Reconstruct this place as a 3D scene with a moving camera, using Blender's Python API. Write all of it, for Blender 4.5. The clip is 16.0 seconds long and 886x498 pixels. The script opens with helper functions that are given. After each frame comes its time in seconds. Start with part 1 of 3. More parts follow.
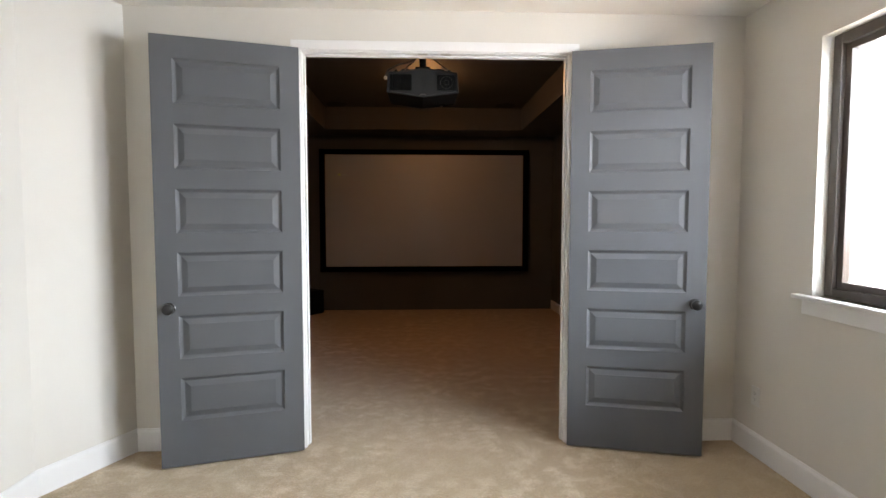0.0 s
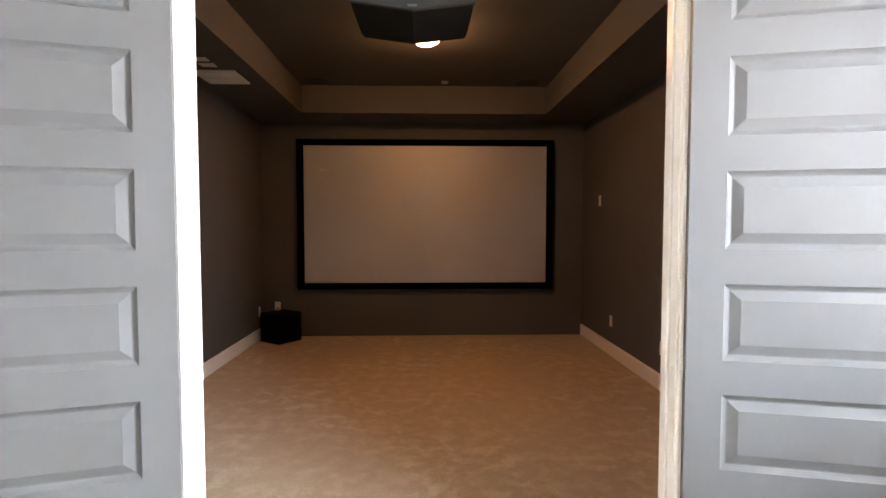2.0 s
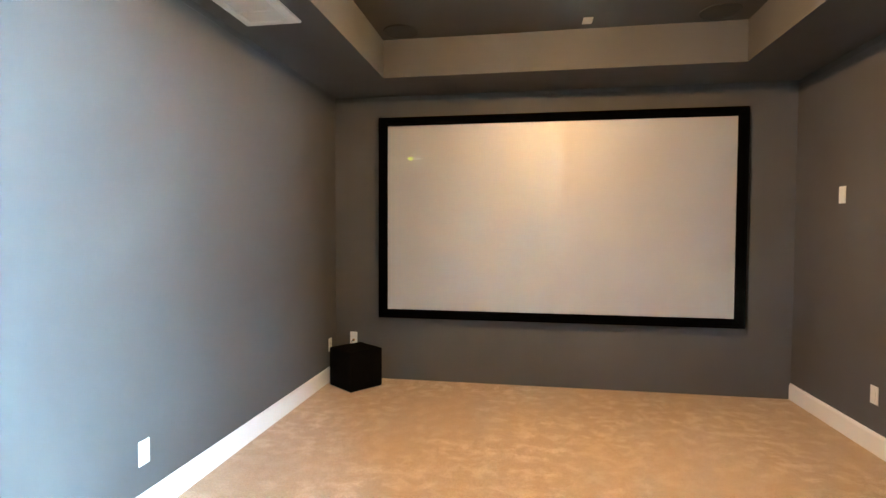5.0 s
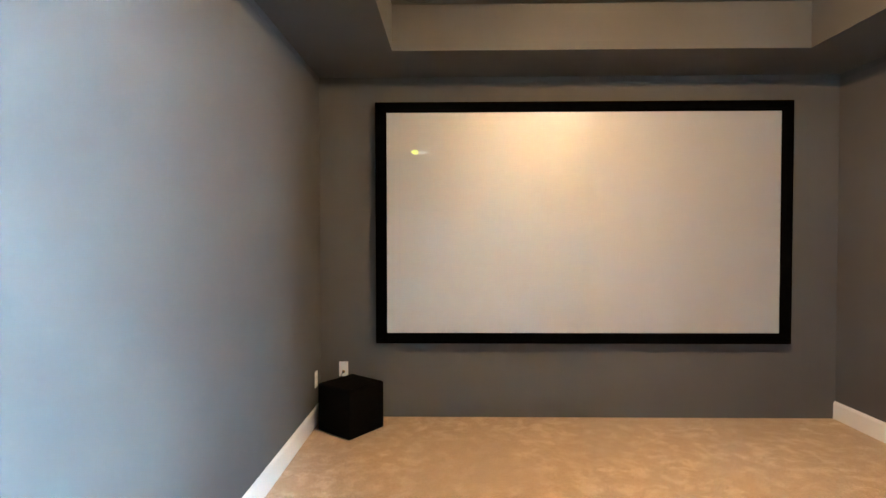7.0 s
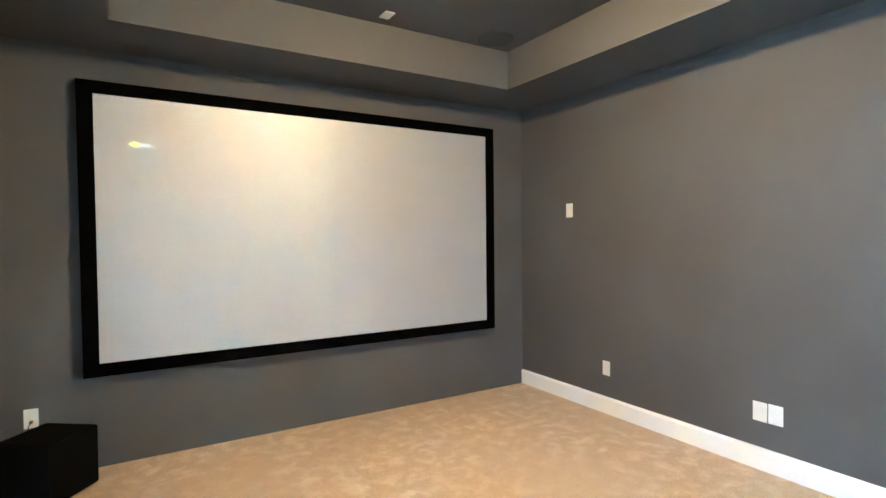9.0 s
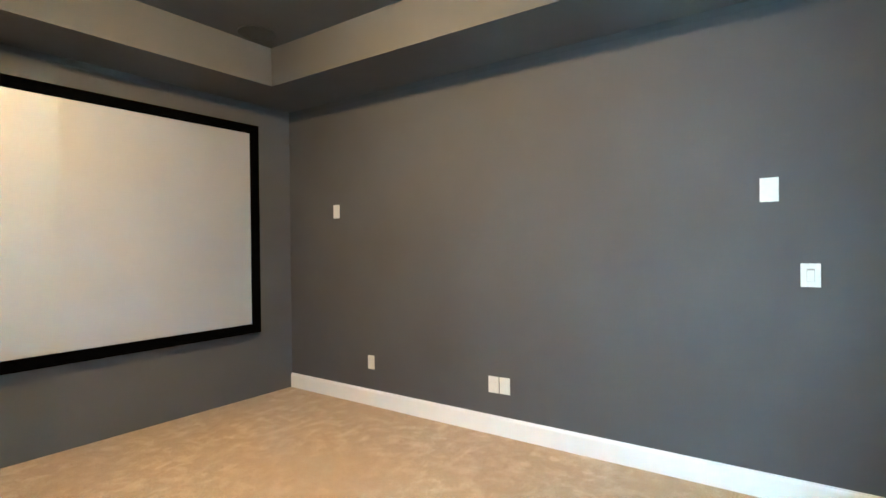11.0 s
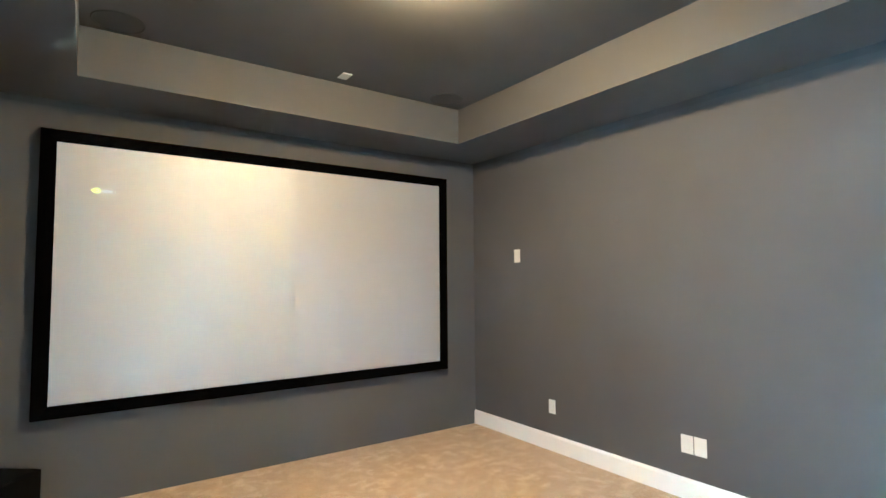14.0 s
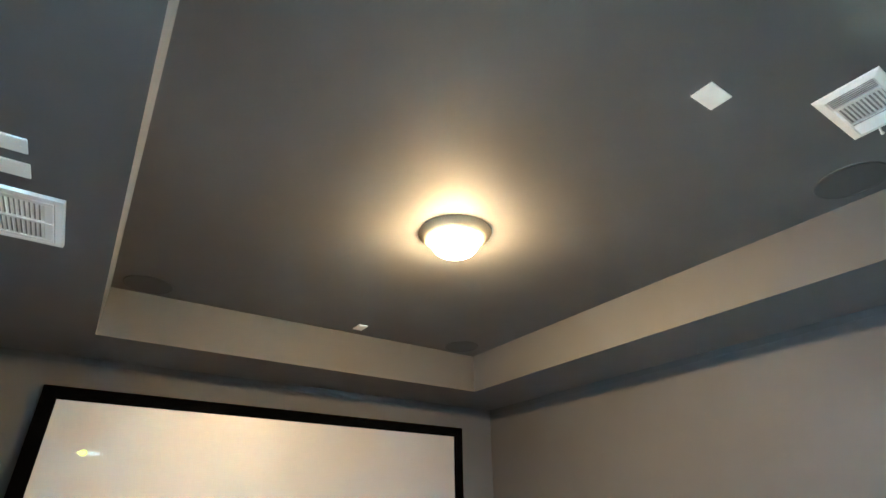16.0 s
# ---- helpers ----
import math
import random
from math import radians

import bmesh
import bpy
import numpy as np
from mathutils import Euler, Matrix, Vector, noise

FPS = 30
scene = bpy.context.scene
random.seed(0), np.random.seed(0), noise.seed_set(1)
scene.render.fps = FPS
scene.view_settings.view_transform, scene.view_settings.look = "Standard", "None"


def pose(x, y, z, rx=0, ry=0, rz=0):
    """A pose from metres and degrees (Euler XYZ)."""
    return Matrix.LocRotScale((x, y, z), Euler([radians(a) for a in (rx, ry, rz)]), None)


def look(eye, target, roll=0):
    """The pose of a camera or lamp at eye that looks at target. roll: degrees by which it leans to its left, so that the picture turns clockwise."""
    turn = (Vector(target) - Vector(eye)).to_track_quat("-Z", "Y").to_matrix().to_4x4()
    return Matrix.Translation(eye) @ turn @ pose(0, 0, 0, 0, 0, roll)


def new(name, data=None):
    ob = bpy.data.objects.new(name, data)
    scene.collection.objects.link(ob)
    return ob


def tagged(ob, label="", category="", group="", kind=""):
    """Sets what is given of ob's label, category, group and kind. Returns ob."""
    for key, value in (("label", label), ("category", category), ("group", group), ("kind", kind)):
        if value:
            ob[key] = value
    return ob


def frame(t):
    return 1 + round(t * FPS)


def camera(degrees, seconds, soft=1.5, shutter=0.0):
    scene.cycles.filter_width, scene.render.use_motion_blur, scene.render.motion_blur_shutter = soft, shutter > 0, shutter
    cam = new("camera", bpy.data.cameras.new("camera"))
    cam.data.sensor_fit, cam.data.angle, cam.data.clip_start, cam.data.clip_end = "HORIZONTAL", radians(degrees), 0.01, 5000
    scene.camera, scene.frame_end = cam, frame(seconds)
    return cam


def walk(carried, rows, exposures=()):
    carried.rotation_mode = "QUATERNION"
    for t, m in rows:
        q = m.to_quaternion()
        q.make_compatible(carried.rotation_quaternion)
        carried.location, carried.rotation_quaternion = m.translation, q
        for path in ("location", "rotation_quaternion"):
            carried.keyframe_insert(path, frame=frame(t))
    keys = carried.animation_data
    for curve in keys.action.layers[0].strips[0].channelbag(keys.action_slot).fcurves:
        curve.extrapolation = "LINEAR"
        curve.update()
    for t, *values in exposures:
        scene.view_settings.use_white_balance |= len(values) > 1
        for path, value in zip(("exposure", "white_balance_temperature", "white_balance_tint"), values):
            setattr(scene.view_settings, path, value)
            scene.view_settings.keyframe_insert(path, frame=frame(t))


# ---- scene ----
cam = camera(81.3, 16.0)
PATH = [
    (0, (0.511, 0.465, 1.43), (0.599, 2.46, 1.315), -0.0),
    (0.5, (0.55, 0.758, 1.419), (0.64, 2.752, 1.304), -0.0),
    (1, (0.576, 1.155, 1.429), (0.666, 3.149, 1.318), -0.1),
    (1.5, (0.563, 1.57, 1.444), (0.644, 3.565, 1.337), -0.1),
    (2, (0.58, 1.958, 1.432), (0.647, 3.955, 1.338), -0.0),
    (2.5, (0.561, 2.309, 1.435), (0.609, 4.307, 1.35), -0.0),
    (3, (0.509, 2.627, 1.459), (0.52, 4.625, 1.374), 0.1),
    (3.5, (0.547, 2.948, 1.434), (0.481, 4.945, 1.355), 0.1),
    (4, (0.573, 3.256, 1.44), (0.389, 5.246, 1.359), 0.0),
    (4.5, (0.482, 3.559, 1.445), (0.192, 5.536, 1.36), 0.1),
    (4.7, (0.443, 3.646, 1.439), (0.117, 5.618, 1.361), 0.2),
    (6.8, (-0.363, 4.381, 1.434), (-0.477, 6.378, 1.39), -0.1),
    (7, (-0.438, 4.459, 1.45), (-0.472, 6.458, 1.404), -0.1),
    (7.5, (-0.571, 4.577, 1.474), (-0.381, 6.568, 1.429), -0.4),
    (8, (-0.705, 4.601, 1.486), (-0.239, 6.546, 1.434), -0.5),
    (8.5, (-0.759, 4.572, 1.477), (-0.006, 6.425, 1.432), -0.7),
    (9, (-0.759, 4.549, 1.489), (0.275, 6.26, 1.441), -0.6),
    (9.5, (-0.647, 4.403, 1.434), (0.582, 5.98, 1.401), -0.9),
    (10, (-0.679, 4.366, 1.391), (0.752, 5.763, 1.377), -0.5),
    (10.2, (-0.655, 4.345, 1.381), (0.833, 5.682, 1.37), -0.7),
    (11.25, (-0.705, 4.384, 1.415), (0.935, 5.529, 1.394), -0.5),
    (12.3, (-0.745, 4.35, 1.431), (0.792, 5.63, 1.408), -0.3),
    (12.5, (-0.743, 4.351, 1.419), (0.738, 5.695, 1.4), -0.3),
    (13, (-0.815, 4.348, 1.424), (0.534, 5.823, 1.387), -0.1),
    (13.5, (-0.792, 4.279, 1.378), (0.422, 5.869, 1.379), -0.4),
    (14, (-0.786, 4.296, 1.495), (0.357, 5.933, 1.612), -0.4),
    (14.5, (-0.791, 4.352, 1.542), (0.316, 5.984, 1.876), -0.5),
    (15, (-0.778, 4.364, 1.621), (0.289, 5.963, 2.174), -0.4),
    (15.5, (-0.773, 4.379, 1.673), (0.253, 5.913, 2.444), -0.4),
    (16, (-0.76, 4.386, 1.706), (0.222, 5.851, 2.648), -0.4),
]
EXPOSURES = [(0.0, 0.46, 8500, 29), (0.5, 0.7, 8300, 28), (1.0, 0.92, 7800, 25), (1.5, 1.42, 8300, 26), (2.0, 1.85, 9000, 30), (2.5, 2.48, 9500, 34), (3.0, 3.15, 9000, 33), (3.5, 3.66, 6300, 9), (4.0, 3.92, 5800, 3), (4.5, 4.03, 5900, 3), (7.0, 4.27, 5600, 1), (8.0, 4.5, 4950, -4), (9.0, 4.57, 4600, -8), (10.0, 4.38, 4750, -9), (12.5, 4.32, 4900, -8), (14.0, 4.58, 4600, -9), (16.0, 4.4, 4800, -7)]
walk(cam, [(t, look(eye, target, roll)) for t, eye, target, roll in PATH], EXPOSURES)

# ---- world, sun, window light ----
world = bpy.data.worlds.new("sky")
scene.world = world
world.use_nodes = True
wt = world.node_tree
sky = wt.nodes.new("ShaderNodeTexSky")
sky.sky_type, sky.sun_disc = "NISHITA", False
sky.sun_elevation, sky.sun_rotation = radians(52), radians(200)
wt.links.new(sky.outputs[0], wt.nodes["Background"].inputs[0])
wt.nodes["Background"].inputs[1].default_value = 0.12

sun_data = bpy.data.lights.new("sun", "SUN")
sun_data.energy, sun_data.angle, sun_data.color = 4.0, radians(0.5), (1.0, 0.94, 0.84)
sun = new("sun", sun_data)
sun.matrix_world = look((-3.4, -9.4, 12.8), (0, 0, 0))

LAMP_GLOW = 44.0


def daylight(name, z0, z1, watts, colour):
    """Daylight that stands before the hall window, between two heights."""
    d = bpy.data.lights.new(name, "AREA")
    d.shape, d.size, d.size_y, d.energy, d.color = "RECTANGLE", 5.8, z1 - z0, watts, colour
    new(name, d).matrix_world = look((4.0, 2.1, (z0 + z1) / 2), (0.0, 2.1, (z0 + z1) / 2))


daylight("window_skylight", 1.35, 2.85, 760.0, (0.54, 0.79, 1.0))
daylight("window_groundlight", -0.44, 1.35, 150.0, (1.0, 0.80, 0.58))


# ---- materials ----
def material(name):
    m = bpy.data.materials.new(name)
    m.use_nodes = True
    nt = m.node_tree
    return m, nt, nt.nodes["Principled BSDF"]


def node(nt, kind, **values):
    n = nt.nodes.new(kind)
    for key, value in values.items():
        n.inputs[key].default_value = value
    return n


def noise_tex(nt, scale, detail=3.0, rough=0.5, coords=None):
    n = node(nt, "ShaderNodeTexNoise", Scale=scale, Detail=detail, Roughness=rough)
    if coords is not None:
        nt.links.new(coords, n.inputs["Vector"])
    return n


def place_coords(nt):
    return nt.nodes.new("ShaderNodeNewGeometry").outputs["Position"]


def ramp(nt, source, lo, hi, c0, c1):
    r = nt.nodes.new("ShaderNodeValToRGB")
    r.color_ramp.elements[0].position, r.color_ramp.elements[1].position = lo, hi
    r.color_ramp.elements[0].color, r.color_ramp.elements[1].color = (*c0, 1), (*c1, 1)
    nt.links.new(source, r.inputs[0])
    return r


def bump(nt, bsdf, height, strength, distance, after=None):
    b = node(nt, "ShaderNodeBump", Strength=strength, Distance=distance)
    nt.links.new(height, b.inputs["Height"])
    if after is not None:
        nt.links.new(after.outputs[0], b.inputs["Normal"])
    nt.links.new(b.outputs[0], bsdf.inputs["Normal"])
    return b


def paint(name, colour, rough=0.6, spread=0.05, peel=0.25, peel_scale=180.0, spec=0.4, ripple=0.12):
    """Rolled or sprayed paint: cloudy tone, fine stipple, uneven sheen."""
    m, nt, bs = material(name)
    co = place_coords(nt)
    cloud = noise_tex(nt, 1.3, 4.0, 0.55, co)
    lo = tuple(c * (1 - spread) for c in colour)
    hi = tuple(min(1, c * (1 + spread)) for c in colour)
    r = ramp(nt, cloud.outputs[0], 0.3, 0.7, lo, hi)
    nt.links.new(r.outputs[0], bs.inputs["Base Color"])
    sheen = noise_tex(nt, 6.0, 3.0, 0.6, co)
    rr = node(nt, "ShaderNodeMapRange")
    rr.inputs[3].default_value, rr.inputs[4].default_value = rough - 0.06, rough + 0.06
    nt.links.new(sheen.outputs[0], rr.inputs[0])
    nt.links.new(rr.outputs[0], bs.inputs["Roughness"])
    bs.inputs["Specular IOR Level"].default_value = spec
    stipple = noise_tex(nt, peel_scale, 3.0, 0.6, co)
    wave = noise_tex(nt, 4.0, 2.0, 0.5, co)
    b = bump(nt, bs, stipple.outputs[0], peel, 0.0012)
    if ripple:
        bump(nt, bs, wave.outputs[0], ripple, 0.006, b)
    return m


def plain(name, colour, rough, metal=0.0, spec=0.5, grain=0.0, grain_scale=300.0, spread=0.06):
    m, nt, bs = material(name)
    co = nt.nodes.new("ShaderNodeTexCoord").outputs["Object"]
    n = noise_tex(nt, 12.0, 4.0, 0.6, co)
    r = ramp(nt, n.outputs[0], 0.25, 0.75, tuple(c * (1 - spread) for c in colour), tuple(min(1, c * (1 + spread * 0.7)) for c in colour))
    nt.links.new(r.outputs[0], bs.inputs["Base Color"])
    bs.inputs["Roughness"].default_value, bs.inputs["Metallic"].default_value = rough, metal
    bs.inputs["Specular IOR Level"].default_value = spec
    if grain:
        bump(nt, bs, noise_tex(nt, grain_scale, 2.0, 0.6, co).outputs[0], grain, 0.001)
    return m


def carpet_material():
    m, nt, bs = material("beige cut pile carpet")
    co = place_coords(nt)
    # footprints and brushed patches: shading of pile leaning either way, put into the colour
    warp = noise_tex(nt, 3.0, 3.0, 0.5, co)
    mix = nt.nodes.new("ShaderNodeVectorMath")
    mix.operation = "MULTIPLY_ADD"
    mix.inputs[1].default_value = (0.12, 0.12, 0.0)
    nt.links.new(warp.outputs["Color"], mix.inputs[0])
    nt.links.new(co, mix.inputs[2])
    patch = noise_tex(nt, 8.5, 6.0, 0.60, mix.outputs[0])
    lean = ramp(nt, patch.outputs[0], 0.46, 0.64, (0, 0, 0), (1, 1, 1))
    walked = noise_tex(nt, 1.1, 3.0, 0.6, co)
    where = ramp(nt, walked.outputs[0], 0.36, 0.60, (0.25, 0.25, 0.25), (1, 1, 1))
    amount = nt.nodes.new("ShaderNodeMath")
    amount.operation = "MULTIPLY"
    nt.links.new(lean.outputs[0], amount.inputs[0])
    nt.links.new(where.outputs[0], amount.inputs[1])
    tone = ramp(nt, amount.outputs[0], 0.0, 1.0, (0.462, 0.346, 0.224), (0.622, 0.502, 0.368))
    # low tufts and clumps are coloured darker: shade within the pile, painted in
    tuft = noise_tex(nt, 135.0, 3.0, 0.7, co)
    tuft_shade = ramp(nt, tuft.outputs[0], 0.30, 0.72, (0.60, 0.58, 0.56), (1.28, 1.28, 1.28))
    clump = noise_tex(nt, 60.0, 4.0, 0.7, co)
    clump_shade = ramp(nt, clump.outputs[0], 0.30, 0.70, (0.88, 0.875, 0.87), (1.10, 1.10, 1.10))
    one = nt.nodes.new("ShaderNodeMix")
    one.data_type, one.blend_type = "RGBA", "MULTIPLY"
    one.inputs["Factor"].default_value = 1.0
    nt.links.new(tone.outputs[0], one.inputs["A"])
    nt.links.new(tuft_shade.outputs[0], one.inputs["B"])
    two = nt.nodes.new("ShaderNodeMix")
    two.data_type, two.blend_type = "RGBA", "MULTIPLY"
    two.inputs["Factor"].default_value = 1.0
    nt.links.new(one.outputs["Result"], two.inputs["A"])
    nt.links.new(clump_shade.outputs[0], two.inputs["B"])
    nt.links.new(two.outputs["Result"], bs.inputs["Base Color"])
    bs.inputs["Roughness"].default_value = 0.95
    bs.inputs["Specular IOR Level"].default_value = 0.1
    bs.inputs["Sheen Weight"].default_value = 0.25
    bs.inputs["Sheen Roughness"].default_value = 0.5
    a = bump(nt, bs, patch.outputs[0], 0.4, 0.012)
    b = bump(nt, bs, clump.outputs[0], 0.6, 0.007, a)
    bump(nt, bs, tuft.outputs[0], 0.9, 0.005, b)
    return m


def glow(name, colour, strength, base=(0.85, 0.83, 0.78)):
    m, nt, bs = material(name)
    bs.inputs["Base Color"].default_value = (*base, 1)
    bs.inputs["Roughness"].default_value = 0.3
    bs.inputs["Emission Color"].default_value = (*colour, 1)
    bs.inputs["Emission Strength"].default_value = strength
    return m


def screen_material():
    """A gain screen: even grey, with a broad sheen from its fine reflective coat."""
    m, nt, bs = material("grey gain projection screen")
    co = place_coords(nt)
    n = noise_tex(nt, 2.0, 2.0, 0.5, co)
    r = ramp(nt, n.outputs[0], 0.3, 0.7, (0.408, 0.415, 0.440), (0.418, 0.425, 0.450))
    nt.links.new(r.outputs[0], bs.inputs["Base Color"])
    bs.inputs["Metallic"].default_value, bs.inputs["Roughness"].default_value = 0.42, 0.50
    return m


def glass_material():
    m, nt, bs = material("clear window glass")
    bs.inputs["Base Color"].default_value = (0.95, 0.98, 0.97, 1)
    bs.inputs["Roughness"].default_value = 0.0
    bs.inputs["Transmission Weight"].default_value = 1.0
    bs.inputs["IOR"].default_value = 1.45
    return m


def ground_material():
    m, nt, bs = material("dry pale ground")
    co = place_coords(nt)
    n = noise_tex(nt, 0.8, 6.0, 0.6, co)
    r = ramp(nt, n.outputs[0], 0.3, 0.7, (0.30, 0.24, 0.16), (0.45, 0.37, 0.26))
    nt.links.new(r.outputs[0], bs.inputs["Base Color"])
    bs.inputs["Roughness"].default_value = 0.95
    bump(nt, bs, noise_tex(nt, 30.0, 4.0, 0.6, co).outputs[0], 0.5, 0.03)
    return m


GREIGE = paint("warm off-white wall paint", (0.67, 0.645, 0.595), 0.62, 0.03)
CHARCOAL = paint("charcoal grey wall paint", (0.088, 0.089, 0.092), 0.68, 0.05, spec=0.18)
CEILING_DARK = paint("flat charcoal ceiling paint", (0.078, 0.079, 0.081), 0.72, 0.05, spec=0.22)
CEILING_WHITE = paint("flat white ceiling paint", (0.78, 0.76, 0.71), 0.8, 0.02, 0.5, 90.0)
TRIM = plain("white satin trim paint", (0.79, 0.79, 0.785), 0.33, 0.0, 0.45, spread=0.015)
DOOR_GREY = paint("slate grey door paint", (0.097, 0.103, 0.112), 0.48, 0.03, 0.06, 300.0, 0.3, ripple=0.03)
CARPET = carpet_material()
VELVET = plain("black velvet flocking", (0.0016, 0.0016, 0.0016), 1.0, 0.0, 0.0, 0.3)
FABRIC = plain("black felt cloth", (0.0035, 0.0039, 0.0040), 1.0, 0.0, 0.04, 0.5, 500.0)
SCREEN_GREY = screen_material()
PLATE = plain("white wall plate plastic", (0.70, 0.70, 0.68), 0.35)
GAP_SHADE = plain("grey plastic toned as gap shadow", (0.33, 0.32, 0.30), 0.5)
SLOT = plain("dark socket slot", (0.03, 0.03, 0.03), 0.6)
BRONZE = plain("oil-rubbed bronze", (0.040, 0.039, 0.040), 0.3, 0.6)
BRASS = plain("dull brass jack", (0.46, 0.30, 0.13), 0.4, 0.7)
NICKEL = plain("satin nickel", (0.62, 0.60, 0.56), 0.35, 0.9)
FRAME_BLACK = plain("dark bronze window frame", (0.085, 0.071, 0.064), 0.38, 0.0, 0.5, 0.1)
PROJ_GREY = plain("dark grey projector shell", (0.012, 0.0125, 0.013), 0.55, 0.0, 0.3, 0.25, 700.0)
PROJ_BLACK = plain("black projector plastic", (0.005, 0.005, 0.005), 0.8, 0.0, 0.08)
BADGE = plain("dull grey badge", (0.05, 0.045, 0.045), 0.5)
CABLE_BLACK = plain("black cable rubber", (0.012, 0.012, 0.012), 0.5)
GRILLE_DARK = plain("charcoal painted speaker grille", (0.062, 0.064, 0.067), 0.75, 0.0, 0.15, 0.6, 900.0)
VENT_WHITE = plain("white enamelled vent metal", (0.60, 0.62, 0.635), 0.5)
DUCT = plain("dark duct interior", (0.22, 0.23, 0.24), 0.7)
LAMP_METAL = plain("champagne lamp pan", (0.46, 0.39, 0.29), 0.65, 0.0, 0.15)
LAMP_GLASS = glow("lit opal glass", (1.0, 0.538, 0.220), LAMP_GLOW)
LABEL_WHITE = glow("projected white lettering", (0.9, 0.95, 1.0), 0.055, (0.40, 0.46, 0.48))
LABEL_LIME = glow("projected lime mark", (0.80, 0.85, 0.10), 0.10, (0.40, 0.46, 0.20))
GLASS = glass_material()
GROUND = ground_material()
ROOF = plain("brown roof shingle", (0.16, 0.12, 0.10), 0.9, 0.0, 0.3, 0.6, 40.0)


# ---- mesh helpers ----
def box(bm, x0, x1, y0, y1, z0, z1):
    v = [bm.verts.new((x, y, z)) for x in (x0, x1) for y in (y0, y1) for z in (z0, z1)]
    for f in ((0, 1, 3, 2), (4, 6, 7, 5), (0, 4, 5, 1), (2, 3, 7, 6), (0, 2, 6, 4), (1, 5, 7, 3)):
        bm.faces.new([v[i] for i in f])
    return bm


def bevelled(bm, width, segments=2):
    bmesh.ops.recalc_face_normals(bm, faces=bm.faces)
    edges = [e for e in bm.edges if len(e.link_faces) == 2 and e.calc_face_angle() > 0.5]
    bmesh.ops.bevel(bm, geom=edges, offset=width, segments=segments, profile=0.5, affect="EDGES")
    return bm


def soft_box(x0, x1, y0, y1, z0, z1, width=0.003, segments=2):
    return bevelled(box(bmesh.new(), x0, x1, y0, y1, z0, z1), width, segments)


def lathe(profile, steps=40, axis="z"):
    """Turns a profile of (radius, height) about an axis."""
    bm = bmesh.new()
    rings = []
    for r, h in profile:
        ring = []
        for i in range(steps):
            a = 2 * math.pi * i / steps
            c, s = r * math.cos(a), r * math.sin(a)
            ring.append(bm.verts.new((c, s, h) if axis == "z" else (c, h, s)))
        rings.append(ring)
    for a, b in zip(rings, rings[1:]):
        for i in range(steps):
            j = (i + 1) % steps
            bm.faces.new((a[i], a[j], b[j], b[i]))
    bm.faces.new(rings[0])
    bm.faces.new(list(reversed(rings[-1])))
    bmesh.ops.recalc_face_normals(bm, faces=bm.faces)
    return bm


def prism(outline, z0, z1):
    bm = bmesh.new()
    lo = [bm.verts.new((x, y, z0)) for x, y in outline]
    hi = [bm.verts.new((x, y, z1)) for x, y in outline]
    n = len(outline)
    for i in range(n):
        j = (i + 1) % n
        bm.faces.new((lo[i], lo[j], hi[j], hi[i]))
    bm.faces.new(lo)
    bm.faces.new(hi)
    bmesh.ops.recalc_face_normals(bm, faces=bm.faces)
    return bm


def tube(points, radius, steps=8):
    """A cable through points, as a mesh."""
    bm = bmesh.new()
    pts = [Vector(p) for p in points]
    fine = []
    for i in range(len(pts) - 1):
        p0, p1, p2, p3 = pts[max(i - 1, 0)], pts[i], pts[i + 1], pts[min(i + 2, len(pts) - 1)]
        for k in range(6):
            t = k / 6
            fine.append(0.5 * (2 * p1 + (p2 - p0) * t + (2 * p0 - 5 * p1 + 4 * p2 - p3) * t * t + (3 * p1 - p0 - 3 * p2 + p3) * t ** 3))
    fine.append(pts[-1])
    rings = []
    for i, p in enumerate(fine):
        d = (fine[min(i + 1, len(fine) - 1)] - fine[max(i - 1, 0)]).normalized()
        u = d.cross(Vector((0.31, 0.17, 0.94))).normalized()
        w = d.cross(u)
        rings.append([bm.verts.new(p + radius * (math.cos(2 * math.pi * k / steps) * u + math.sin(2 * math.pi * k / steps) * w)) for k in range(steps)])
    for a, b in zip(rings, rings[1:]):
        for k in range(steps):
            j = (k + 1) % steps
            bm.faces.new((a[k], a[j], b[j], b[k]))
    bm.faces.new(rings[0])
    bm.faces.new(rings[-1])
    bmesh.ops.recalc_face_normals(bm, faces=bm.faces)
    return bm


def mesh_of(name, bm, mat, smooth=False):
    me = bpy.data.meshes.new(name)
    if smooth:
        for f in bm.faces:
            f.smooth = True
        for e in bm.edges:
            if len(e.link_faces) == 2 and e.calc_face_angle() > radians(40):
                e.smooth = False
    bm.to_mesh(me)
    bm.free()
    me.materials.append(mat)
    return me


def part(name, bm, mat, parent, label="", smooth=False):
    ob = new(name, mesh_of(name, bm, mat, smooth))
    ob.parent = parent
    return tagged(ob, label)


def setting(name, bm, mat, label, category, smooth=False):
    return tagged(new(name, mesh_of(name, bm, mat, smooth)), label, category, kind="structure")


def thing(name, m, label, category, group=""):
    ob = new(name)
    ob.matrix_world = m
    ob.empty_display_size = 0.1
    return tagged(ob, label, category, group)


